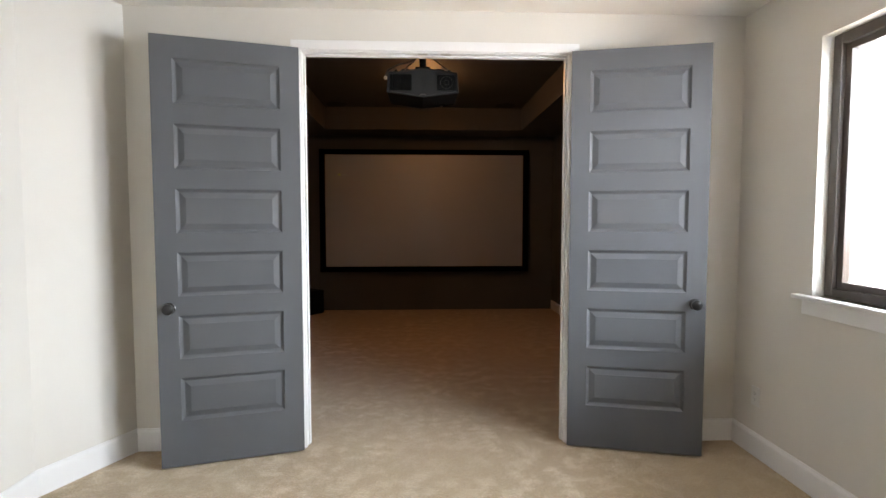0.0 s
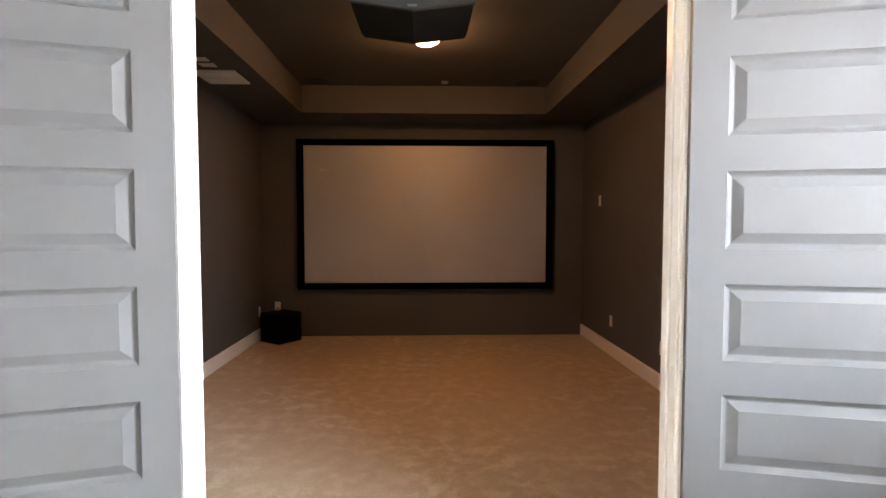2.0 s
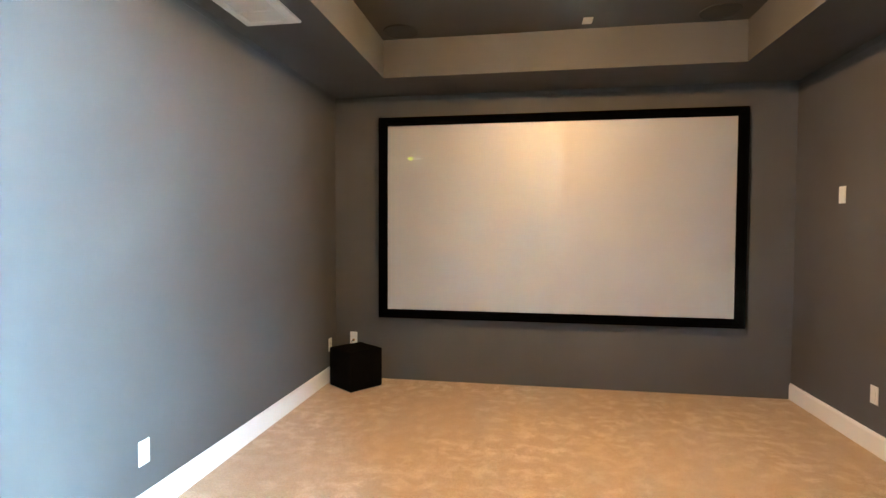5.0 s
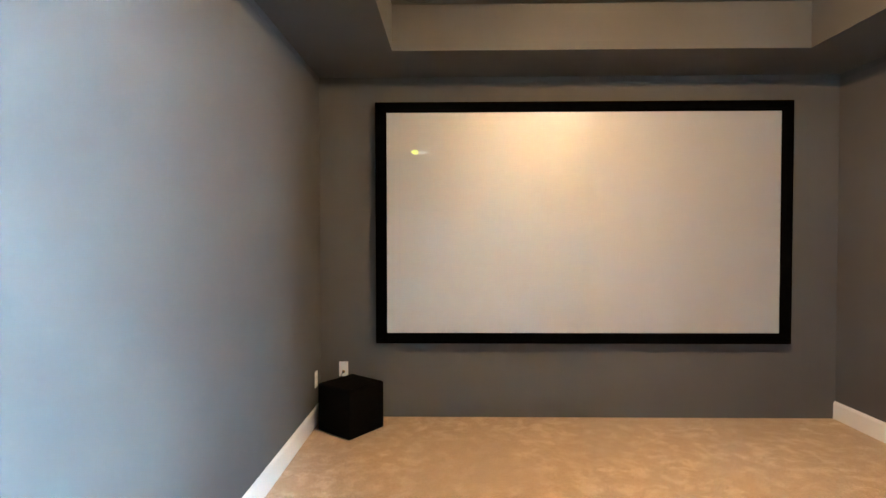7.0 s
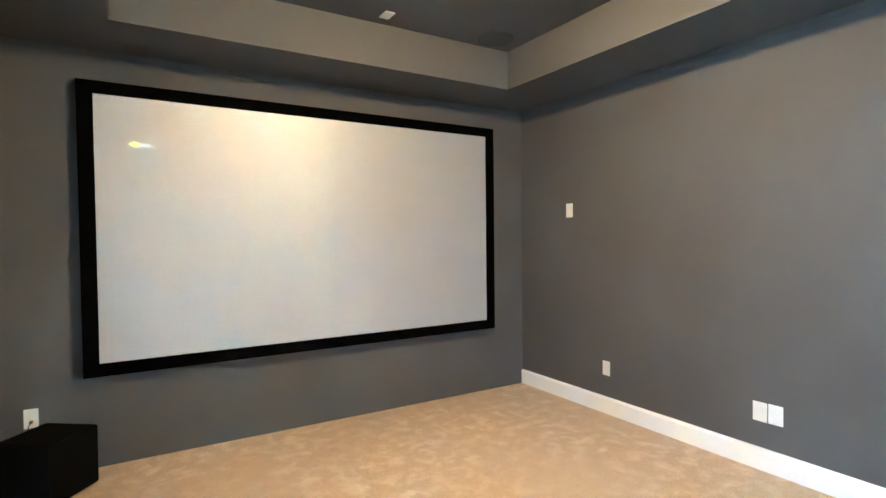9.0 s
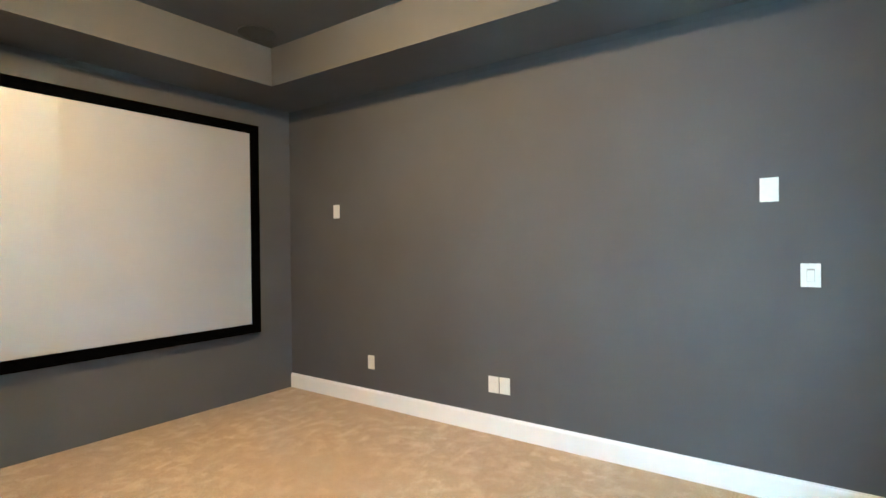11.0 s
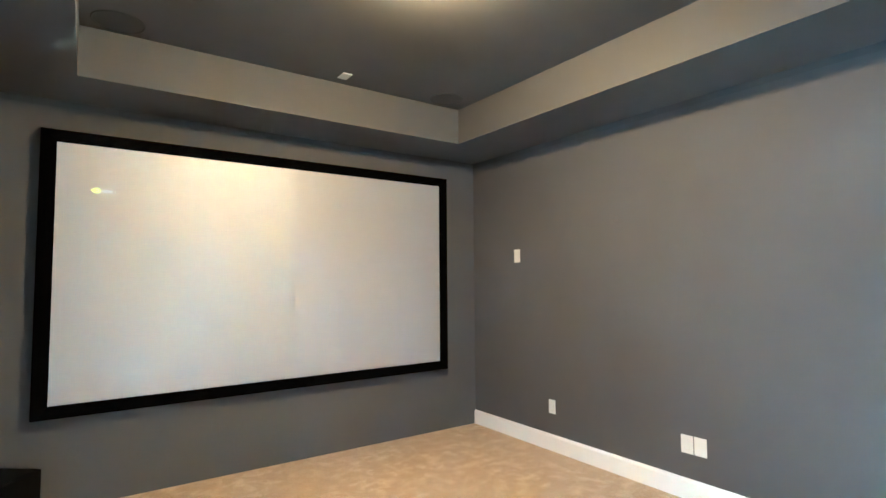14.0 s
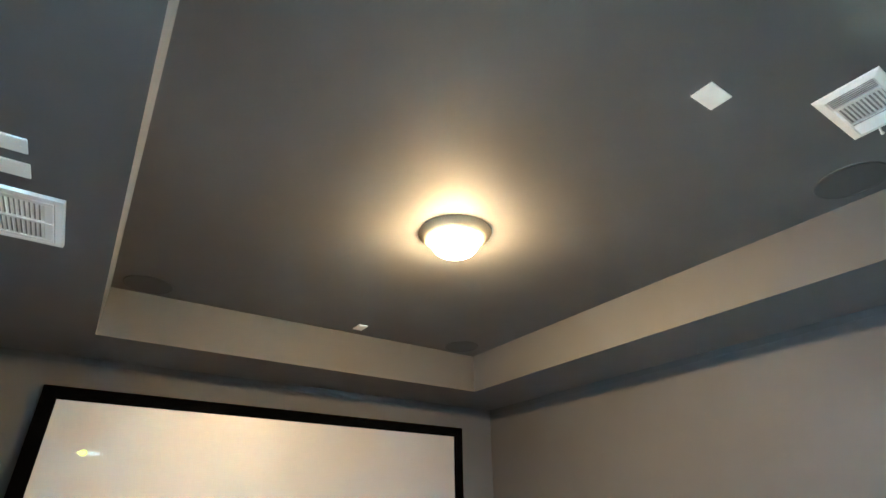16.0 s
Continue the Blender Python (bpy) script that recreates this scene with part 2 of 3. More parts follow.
# ---- plan ----
LEFT, RIGHT, FRONT = -1.497, 2.612, 8.590         # theatre walls
DOORWALL, MIDWALL, BACK = 3.664, 3.716, 3.768      # hall face, core and theatre face of the wall between
OPEN_L, OPEN_R, OPEN_H = -0.200, 1.426, 2.437      # double doorway
SOFFIT, TRAY = 2.722, 3.035
TRAY_L, TRAY_R, TRAY_B, TRAY_F = -0.845, 1.986, 4.03, 8.006
HALL_L, HALL_R, HALL_B, HALL_H = -1.470, 2.538, -2.6, 2.690
BEND_Y, CORNER_X = 3.138, -1.240
WIN_B, WIN_F, WIN_LO, WIN_HI = 1.310, 3.035, 1.034, 2.350

# ---- structure ----
setting("floor", box(bmesh.new(), -1.9, 2.83, -2.8, 8.8, -0.12, 0.0), CARPET, "beige cut-pile carpet with brushed footprints, wall to wall", "carpet floor")

setting("wall_theatre_left", box(bmesh.new(), LEFT - 0.12, LEFT, BACK, FRONT + 0.12, 0, 3.13), CHARCOAL, "charcoal grey painted side wall of the cinema room", "wall")
setting("wall_theatre_right", box(bmesh.new(), RIGHT, RIGHT + 0.12, BACK, FRONT + 0.12, 0, 3.13), CHARCOAL, "charcoal grey painted side wall of the cinema room", "wall")
setting("wall_theatre_front", box(bmesh.new(), LEFT, RIGHT, FRONT, FRONT + 0.12, 0, 3.13), CHARCOAL, "charcoal grey painted wall behind the projection screen", "wall")

JT = 0.02
bm = bmesh.new()
box(bm, LEFT - 0.12, OPEN_L - JT, MIDWALL, BACK, 0, 3.13)
box(bm, OPEN_R + JT, RIGHT + 0.12, MIDWALL, BACK, 0, 3.13)
box(bm, OPEN_L - JT, OPEN_R + JT, MIDWALL, BACK, OPEN_H + JT, 3.13)
setting("wall_theatre_back", bm, CHARCOAL, "charcoal grey painted wall around the double doorway", "wall")
bm = bmesh.new()
box(bm, -1.675, OPEN_L - JT, DOORWALL, MIDWALL, 0, 3.13)
box(bm, OPEN_R + JT, 2.83, DOORWALL, MIDWALL, 0, 3.13)
box(bm, OPEN_L - JT, OPEN_R + JT, DOORWALL, MIDWALL, OPEN_H + JT, 3.13)
setting("wall_hall_door", bm, GREIGE, "warm off-white painted wall around the double doorway", "wall")

setting("wall_hall_left", prism([(HALL_L - 0.16, HALL_B), (HALL_L, HALL_B), (HALL_L, BEND_Y), (CORNER_X, DOORWALL), (HALL_L - 0.16, DOORWALL)], 0, 3.13), GREIGE, "warm off-white painted wall with an angled end", "wall")
# unseen end wall, added to close the hall behind the viewpoint
setting("wall_hall_back", box(bmesh.new(), HALL_L - 0.16, 2.83, HALL_B - 0.12, HALL_B, 0, 3.13), GREIGE, "warm off-white painted wall", "wall")
bm = bmesh.new()
box(bm, HALL_R, 2.83, HALL_B, WIN_B, 0, 3.13)
box(bm, HALL_R, 2.83, WIN_F, DOORWALL, 0, 3.13)
box(bm, HALL_R, 2.83, WIN_B, WIN_F, 0, WIN_LO)
box(bm, HALL_R, 2.83, WIN_B, WIN_F, WIN_HI, 3.13)
setting("wall_hall_right", bm, GREIGE, "warm off-white painted wall with a window opening", "wall")

setting("ceiling_hall", box(bmesh.new(), HALL_L, HALL_R, HALL_B, DOORWALL, HALL_H, 3.13), CEILING_WHITE, "flat white painted ceiling", "ceiling")
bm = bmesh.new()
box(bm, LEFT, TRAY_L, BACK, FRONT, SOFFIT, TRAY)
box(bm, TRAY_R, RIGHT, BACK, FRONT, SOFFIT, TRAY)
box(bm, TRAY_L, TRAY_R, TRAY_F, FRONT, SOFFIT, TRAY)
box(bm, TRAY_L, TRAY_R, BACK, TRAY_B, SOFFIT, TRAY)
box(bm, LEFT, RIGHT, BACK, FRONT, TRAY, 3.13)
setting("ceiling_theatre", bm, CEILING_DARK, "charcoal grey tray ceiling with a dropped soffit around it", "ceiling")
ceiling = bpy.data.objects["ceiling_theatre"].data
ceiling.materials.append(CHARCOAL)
# upright tray faces use the lighter wall colour: lamp light put into the paint
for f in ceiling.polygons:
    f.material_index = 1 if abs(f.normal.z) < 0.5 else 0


def paint_band(name, p, q, inward):
    """The strip of ceiling paint that was cut in by hand along the top of a wall, with an uneven lower edge."""
    p, q, n = Vector((*p, 0)), Vector((*q, 0)), Vector((*inward, 0))
    steps = int((q - p).length / 0.03)
    bm = bmesh.new()
    rows = []
    for i in range(steps + 1):
        c = p.lerp(q, i / steps)
        drop = 0.046 + 0.0035 * noise.noise(c * 5.0) + 0.0025 * noise.noise(c * 17.0)
        rows.append([bm.verts.new(c + n * a + Vector((0, 0, z))) for a, z in ((0.0, SOFFIT - drop), (0.0012, SOFFIT - drop + 0.001), (0.0012, SOFFIT - 0.0005))])
    for a, b in zip(rows, rows[1:]):
        for k in range(2):
            bm.faces.new((a[k], b[k], b[k + 1], a[k + 1]))
    bmesh.ops.recalc_face_normals(bm, faces=bm.faces)
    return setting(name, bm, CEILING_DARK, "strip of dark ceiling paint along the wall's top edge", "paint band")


paint_band("trim_paint_left", (LEFT, BACK), (LEFT, FRONT), (1, 0))
paint_band("trim_paint_right", (RIGHT, BACK), (RIGHT, FRONT), (-1, 0))
paint_band("trim_paint_front", (LEFT, FRONT), (RIGHT, FRONT), (0, -1))
# unseen roof, added so sun and sky cannot reach the rooms from above
setting("roof", box(bmesh.new(), -2.0, 2.9, -3.0, 9.1, 3.13, 3.28), ROOF, "brown shingled roof slab, unseen, added to close the rooms overhead", "roof")


def board(p, q, side, label="white painted baseboard"):
    """A baseboard from p to q with an eased top, standing off the wall on the given side."""
    p, q = Vector((*p, 0)), Vector((*q, 0))
    d = (q - p).normalized()
    n = Vector((-d.y, d.x, 0)) * side
    bm = bmesh.new()
    ends = []
    for c in (p, q):
        ends.append([bm.verts.new(c + n * a + Vector((0, 0, z))) for a, z in ((0, 0), (0.015, 0), (0.015, 0.116), (0.012, 0.127), (0.007, 0.133), (0.006, 0.140), (0, 0.140))])
    k = len(ends[0])
    for i in range(k):
        j = (i + 1) % k
        bm.faces.new((ends[0][i], ends[0][j], ends[1][j], ends[1][i]))
    bm.faces.new(ends[0])
    bm.faces.new(ends[1])
    bmesh.ops.recalc_face_normals(bm, faces=bm.faces)
    return setting("baseboard", bm, TRIM, label, "baseboard")


board((LEFT, BACK), (LEFT, FRONT), -1)
board((RIGHT, BACK), (RIGHT, FRONT), 1)
board((HALL_L, HALL_B), (HALL_L, BEND_Y), -1)
board((HALL_L, BEND_Y), (CORNER_X, DOORWALL), -1)
board((CORNER_X, DOORWALL), (OPEN_L - 0.062, DOORWALL), -1)
board((OPEN_R + 0.062, DOORWALL), (HALL_R, DOORWALL), -1)
board((HALL_R, HALL_B), (HALL_R, DOORWALL), 1)


# ---- doorway: jamb, stops, casing ----
doorway = tagged(new("door_frame"), "white painted double door frame with flat casing", "door frame", kind="structure")
part("jamb", soft_box(OPEN_L - JT, OPEN_L, DOORWALL - 0.004, BACK + 0.004, 0, OPEN_H + JT), TRIM, doorway)
part("jamb", soft_box(OPEN_R, OPEN_R + JT, DOORWALL - 0.004, BACK + 0.004, 0, OPEN_H + JT), TRIM, doorway)
part("head_jamb", soft_box(OPEN_L, OPEN_R, DOORWALL - 0.004, BACK + 0.004, OPEN_H, OPEN_H + JT), TRIM, doorway)
part("door_stop", soft_box(OPEN_L, OPEN_L + 0.011, DOORWALL + 0.040, DOORWALL + 0.075, 0, OPEN_H), TRIM, doorway)
part("door_stop", soft_box(OPEN_R - 0.011, OPEN_R, DOORWALL + 0.040, DOORWALL + 0.075, 0, OPEN_H), TRIM, doorway)
part("door_stop", soft_box(OPEN_L + 0.011, OPEN_R - 0.011, DOORWALL + 0.040, DOORWALL + 0.075, OPEN_H - 0.011, OPEN_H), TRIM, doorway)
CW = 0.056
for y0, y1 in ((DOORWALL - 0.018, DOORWALL), (BACK, BACK + 0.018)):
    mat = TRIM
    part("casing", soft_box(OPEN_L - 0.006 - CW, OPEN_L - 0.006, y0, y1, 0, OPEN_H + 0.006), mat, doorway)
    part("casing", soft_box(OPEN_R + 0.006, OPEN_R + 0.006 + CW, y0, y1, 0, OPEN_H + 0.006), mat, doorway)
    part("casing", soft_box(OPEN_L - 0.006 - CW, OPEN_R + 0.006 + CW, y0 - 0.002, y1 + 0.002, OPEN_H + 0.006, OPEN_H + 0.006 + 0.058), mat, doorway)
for x in (0.53, 0.67):
    part("catch_plate", soft_box(x - 0.03, x + 0.03, DOORWALL + 0.006, DOORWALL + 0.030, OPEN_H - 0.003, OPEN_H), NICKEL, doorway, "small metal catch plate")

for x0, x1 in ((OPEN_L, OPEN_L + 0.0025), (OPEN_R - 0.0025, OPEN_R)):
    for z in (0.212, 0.892, 1.572, 2.252):
        part("hinge_leaf", soft_box(x0, x1, DOORWALL - 0.003, DOORWALL + 0.030, z - 0.05, z + 0.05, 0.0008, 1), TRIM, doorway, "white painted hinge leaf")

# ---- doors ----
DW, DH, DT, STILE, P_W, P_H = 0.786, 2.428, 0.035, 0.110, 0.566, 0.248
P_Z = [0.264 + 0.3590 * k for k in range(6)]


def leaf_mesh(s):
    bm = bmesh.new()
    xs = [0, STILE, STILE + P_W, DW]
    zs = [0]
    for z in P_Z:
        zs += [z, z + P_H]
    zs.append(DH)
    for y in (0, DT):
        grid = [[bm.verts.new((s * x, y, z)) for z in zs] for x in xs]
        for i in range(3):
            for k in range(len(zs) - 1):
                if i == 1 and k % 2 == 1:
                    continue
                bm.faces.new((grid[i][k], grid[i + 1][k], grid[i + 1][k + 1], grid[i][k + 1]))
    for a, b in (((0, 0), (0, DH)), ((DW, 0), (DW, DH)), ((0, 0), (DW, 0)), ((0, DH), (DW, DH))):
        v = [bm.verts.new((s * x, y, z)) for (x, z), y in ((a, 0), (b, 0), (b, DT), (a, DT))]
        bm.faces.new(v)
    bmesh.ops.remove_doubles(bm, verts=bm.verts, dist=0.0001)
    bmesh.ops.recalc_face_normals(bm, faces=bm.faces)
    return bm


def panel_mesh(s, z):
    """A raised panel: moulded sticking, a groove, a bevel up to the field; on both faces."""
    bm = bmesh.new()
    for face, turn in ((0, 1), (DT, -1)):
        rings = []
        for inset, deep in ((0, 0), (0.003, 0.004), (0.010, 0.0100), (0.017, 0.0135), (0.021, 0.0135), (0.050, 0.0040), (0.0515, 0.0032)):
            y = face + turn * deep
            x0, x1, z0, z1 = STILE + inset, STILE + P_W - inset, z + inset, z + P_H - inset
            rings.append([bm.verts.new((s * x, y, zz)) for x, zz in ((x0, z0), (x1, z0), (x1, z1), (x0, z1))])
        for a, b in zip(rings, rings[1:]):
            for i in range(4):
                j = (i + 1) % 4
                bm.faces.new((a[i], a[j], b[j], b[i]))
        bm.faces.new(rings[-1])
    bmesh.ops.recalc_face_normals(bm, faces=bm.faces)
    return bm


def door(name, m, s, label):
    d = tagged(new(name), label, "door", "leaves of the double door", "structure")
    d.matrix_world = m
    part("leaf", leaf_mesh(s), DOOR_GREY, d)
    for z in P_Z:
        part("panel", panel_mesh(s, z), DOOR_GREY, d)
    kx, kz = s * (DW - 0.062), 0.917
    for y, turn in ((0, -1), (DT, 1)):
        k = part("door_knob", lathe([(0.011, 0.0), (0.011, turn * 0.022), (0.016, turn * 0.027), (0.026, turn * 0.034), (0.0305, turn * 0.044), (0.029, turn * 0.054), (0.021, turn * 0.061), (0.008, turn * 0.064)], 32, "y"), BRONZE, d, "dark bronze door knob", True)
        k.location = (kx, y, kz)
        part("rose", lathe([(0.033, 0.0), (0.033, turn * 0.004), (0.028, turn * 0.009), (0.014, turn * 0.011)], 32, "y"), BRONZE, k, smooth=True)
    part("latch_plate", soft_box(*sorted((s * DW, s * (DW + 0.0015))), 0.006, 0.029, kz - 0.028, kz + 0.028, 0.0005, 1), BRONZE, d)
    for z in (0.20, 0.88, 1.56, 2.24):
        h = part("hinge", lathe([(0.0065, z - 0.05), (0.0065, z + 0.05)], 14), TRIM, d, "white painted hinge", True)
        h.location = (-s * 0.004, DT + 0.006, 0)
    return d


door("door_1", pose(-0.203, 3.600, 0.012, 0, 0, 15.5), -1, "slate grey six-panel door, standing open against the wall")
door("door_2", pose(1.428, 3.597, 0.012, 0, 0, -14.0), 1, "slate grey six-panel door, standing open against the wall")

# ---- hall window ----
win = tagged(new("window_1"), "dark-framed window with a white sill, bright daylight outside", "window", kind="structure")
FX0, FX1 = 2.600, 2.675
part("window_frame", soft_box(FX0, FX1, WIN_F - 0.052, WIN_F, WIN_LO, WIN_HI, 0.004), FRAME_BLACK, win)
part("window_frame", soft_box(FX0, FX1, WIN_B, WIN_B + 0.052, WIN_LO, WIN_HI, 0.004), FRAME_BLACK, win)
part("window_frame", soft_box(FX0, FX1, WIN_B + 0.052, WIN_F - 0.052, WIN_HI - 0.052, WIN_HI, 0.004), FRAME_BLACK, win)
part("window_frame", soft_box(FX0, FX1, WIN_B + 0.052, WIN_F - 0.052, WIN_LO, WIN_LO + 0.045, 0.004), FRAME_BLACK, win)
MID = (WIN_B + WIN_F) / 2
part("mullion", soft_box(FX0 + 0.004, FX1 - 0.004, MID - 0.025, MID + 0.025, WIN_LO + 0.045, WIN_HI - 0.052, 0.004), FRAME_BLACK, win)
for y0, y1 in ((WIN_B + 0.052, MID - 0.025), (MID + 0.025, WIN_F - 0.052)):
    z0, z1 = WIN_LO + 0.045, WIN_HI - 0.052
    sash = part("sash", soft_box(FX0 + 0.024, FX1 - 0.010, y0, y0 + 0.034, z0, z1, 0.003), FRAME_BLACK, win)
    part("sash_rail", soft_box(FX0 + 0.024, FX1 - 0.010, y1 - 0.034, y1, z0, z1, 0.003), FRAME_BLACK, sash)
    part("sash_rail", soft_box(FX0 + 0.024, FX1 - 0.010, y0 + 0.034, y1 - 0.034, z0, z0 + 0.034, 0.003), FRAME_BLACK, sash)
    part("sash_rail", soft_box(FX0 + 0.024, FX1 - 0.010, y0 + 0.034, y1 - 0.034, z1 - 0.034, z1, 0.003), FRAME_BLACK, sash)
    pane = part("pane", box(bmesh.new(), 2.640, 2.644, y0 + 0.030, y1 - 0.030, z0 + 0.030, z1 - 0.030), GLASS, win, "clear glass")
    pane.visible_shadow = False
part("window_sill", soft_box(HALL_R - 0.045, FX0, WIN_B - 0.08, WIN_F + 0.095, WIN_LO - 0.022, WIN_LO, 0.006, 3), TRIM, win, "white painted window sill")
part("apron", soft_box(HALL_R - 0.016, HALL_R, WIN_B - 0.05, WIN_F + 0.05, WIN_LO - 0.10, WIN_LO - 0.022, 0.003), TRIM, win)

# ---- outdoors ----
setting("ground", box(bmesh.new(), -300, 300, -300, 300, -0.6, -0.45), GROUND, "dry pale ground in full sun", "ground")


# ---- wall plates ----
def plate_thing(name, m, w, h, label, face):
    """A wall plate in its own x-z plane, facing -y. face: socket, rocker, blank or jack."""
    p = thing(name, m, label, "wall plate" if face in ("blank", "jack", "insert") else ("light switch" if face == "rocker" else "wall outlet"), "white wall plates")
    part("plate", soft_box(-w / 2, w / 2, -0.006, 0, -h / 2, h / 2, 0.003, 3), PLATE, p)
    if face == "socket":
        part("insert", soft_box(-0.0165, 0.0165, -0.0078, -0.0055, -0.0335, 0.0335, 0.0008), PLATE, p)
        for z in (0.0165, -0.0165):
            for x, hh in ((-0.0065, 0.0045), (0.0065, 0.0035)):
                part("slot", box(bmesh.new(), x - 0.0011, x + 0.0011, -0.0083, -0.0070, z - hh + 0.002, z + hh + 0.002), SLOT, p)
            g = part("slot", lathe([(0.0024, -0.0083), (0.0024, -0.0070)], 12, "y"), SLOT, p)
            g.location = (0, 0, z - 0.0085)
    elif face == "rocker":
        # grey rim round the rocker: the gap's shadow put into its colour
        part("gap", box(bmesh.new(), -0.0175, 0.0175, -0.0064, -0.0050, -0.0345, 0.0345), GAP_SHADE, p)
        bm = soft_box(-0.0160, 0.0160, -0.0095, -0.0055, -0.0330, 0.0330, 0.0012)
        for v in bm.verts:
            if v.co.y < -0.007:
                v.co.y += 0.0035 * (v.co.z + 0.033) / 0.066
        part("rocker", bm, PLATE, p)
    elif face == "insert":
        # grey rim round the insert, coloured as the shadow in its gap
        part("gap", box(bmesh.new(), -0.0172, 0.0172, -0.0064, -0.0050, -0.0342, 0.0342), GAP_SHADE, p)
        part("insert", soft_box(-0.0166, 0.0166, -0.0076, -0.0055, -0.0336, 0.0336, 0.0008), PLATE, p)
    elif face == "jack":
        ring = part("jack", lathe([(0.0125, -0.0055), (0.0125, -0.009), (0.0095, -0.014), (0.008, -0.014)], 20, "y"), BRASS, p, "brass jack", True)
        ring.location = (0, 0, -0.020)
        part("plug", lathe([(0.0075, -0.010), (0.0075, -0.030), (0.004, -0.036)], 16, "y"), SLOT, ring, "black plug")
    for z in (h * 0.36, -h * 0.36):
        sc = part("screw", lathe([(0.0026, -0.0072), (0.0032, -0.0064), (0.0032, -0.0055)], 12, "y"), PLATE, p)
        sc.location = (0, 0, z)
    return p


ON_RIGHT, ON_LEFT = -90, 90
plate_thing("switch_plate", pose(RIGHT, 7.924, 1.711, 0, 0, ON_RIGHT), 0.079, 0.124, "white blank cover plate on the charcoal wall", "blank")
plate_thing("wall_plate", pose(RIGHT, 7.510, 0.378, 0, 0, ON_RIGHT), 0.076, 0.120, "white wall plate with a flat insert above the baseboard", "insert")
plate_thing("wall_plate", pose(RIGHT, 6.282, 0.366, 0, 0, ON_RIGHT), 0.086, 0.122, "white wall plate with a flat insert beside a second plate", "insert")
plate_thing("cover_plate", pose(RIGHT, 6.189, 0.368, 0, 0, ON_RIGHT), 0.086, 0.122, "white blank cover plate beside a wall outlet", "blank")
plate_thing("cover_plate", pose(RIGHT, 4.560, 1.680, 0, 0, ON_RIGHT), 0.088, 0.130, "white blank cover plate at head height", "blank")
plate_thing("light_switch", pose(RIGHT, 4.378, 1.222, 0, 0, ON_RIGHT), 0.088, 0.124, "white rocker light switch near the doorway", "rocker")
plate_thing("wall_outlet", pose(LEFT, 6.000, 0.340, 0, 0, ON_LEFT), 0.074, 0.124, "white duplex wall outlet above the baseboard", "socket")
plate_thing("wall_outlet", pose(LEFT, 8.430, 0.347, 0, 0, ON_LEFT), 0.074, 0.124, "white wall outlet behind the black subwoofer", "socket")
plate_thing("jack_plate", pose(-1.312, FRONT, 0.388, 0, 0, 0), 0.074, 0.120, "white jack plate with a black cable plugged in", "jack")
plate_thing("wall_outlet", pose(HALL_R, 3.445, 0.362, 0, 0, ON_RIGHT), 0.074, 0.120, "white duplex wall outlet below the window", "socket")


def ceiling_plate(name, x, y, z, w, d, label):
    p = thing(name, pose(x, y, z), label, "cover plate", "white ceiling plates")
    part("plate", soft_box(-w / 2, w / 2, -d / 2, d / 2, -0.007, 0, 0.003, 3), PLATE, p)
    for s in (-1, 1):
        sc = part("screw", lathe([(0.0032, -0.0085), (0.0032, -0.006)], 12), PLATE, p)
        sc.location = ((s * w * 0.36, 0, 0) if w > d else (0, s * d * 0.36, 0))
    return p


ceiling_plate("cover_plate", -1.176, 6.100, SOFFIT, 0.118, 0.080, "white blank cover plate on the dark soffit")
ceiling_plate("cover_plate", -1.174, 6.246, SOFFIT, 0.122, 0.088, "white blank cover plate on the dark soffit beside the vent")
ceiling_plate("cover_plate", 0.783, 4.982, TRAY, 0.125, 0.082, "white blank cover plate on the dark tray ceiling")
ceiling_plate("cover_plate", 0.797, 7.842, TRAY, 0.074, 0.118, "small white cover plate on the tray ceiling near the screen")


# ---- vents ----
def rim(bm, x0, x1, y0, y1, w, z_out, z_in):
    """A flat frame with a sloping outer edge, hanging below z 0."""
    loops = []
    for inset, z in ((0, 0), (0.004, z_out), (w - 0.006, z_in), (w, z_in + 0.004), (w, 0.0)):
        loops.append([bm.verts.new(p) for p in ((x0 + inset, y0 + inset, z), (x1 - inset, y0 + inset, z), (x1 - inset, y1 - inset, z), (x0 + inset, y1 - inset, z))])
    for a, b in zip(loops, loops[1:]):
        for i in range(4):
            j = (i + 1) % 4
            bm.faces.new((a[i], a[j], b[j], b[i]))
    bmesh.ops.recalc_face_normals(bm, faces=bm.faces)
    return bm


def slat_mesh(length, width, lean, along):
    """One bent sheet-metal blade, leaning, with thickness."""
    c, s = math.cos(lean), math.sin(lean)
    bm = bmesh.new()
    prof = [(-width / 2, 0.0), (0.0, 0.0012), (width / 2, 0.0), (width / 2, -0.0010), (0.0, 0.0002), (-width / 2, -0.0010)]
    ends = []
    for e in (-length / 2, length / 2):
        ring = []
        for a, b in prof:
            u, w = a * c - b * s, a * s + b * c
            ring.append(bm.verts.new((u, e, w) if along == "y" else (e, u, w)))
        ends.append(ring)
    for i in range(6):
        j = (i + 1) % 6
        bm.faces.new((ends[0][i], ends[0][j], ends[1][j], ends[1][i]))
    bm.faces.new(ends[0])
    bm.faces.new(ends[1])
    bmesh.ops.recalc_face_normals(bm, faces=bm.faces)
    return bm


def slat_row(parent, n, start, step, fixed, length, width, lean, along, z=-0.010):
    me = mesh_of("slat", slat_mesh(length, width, lean, along), VENT_WHITE)
    for i in range(n):
        s = new("slat", me)
        s.parent = parent
        s.location = (start + i * step, fixed, z) if along == "y" else (fixed, start + i * step, z)


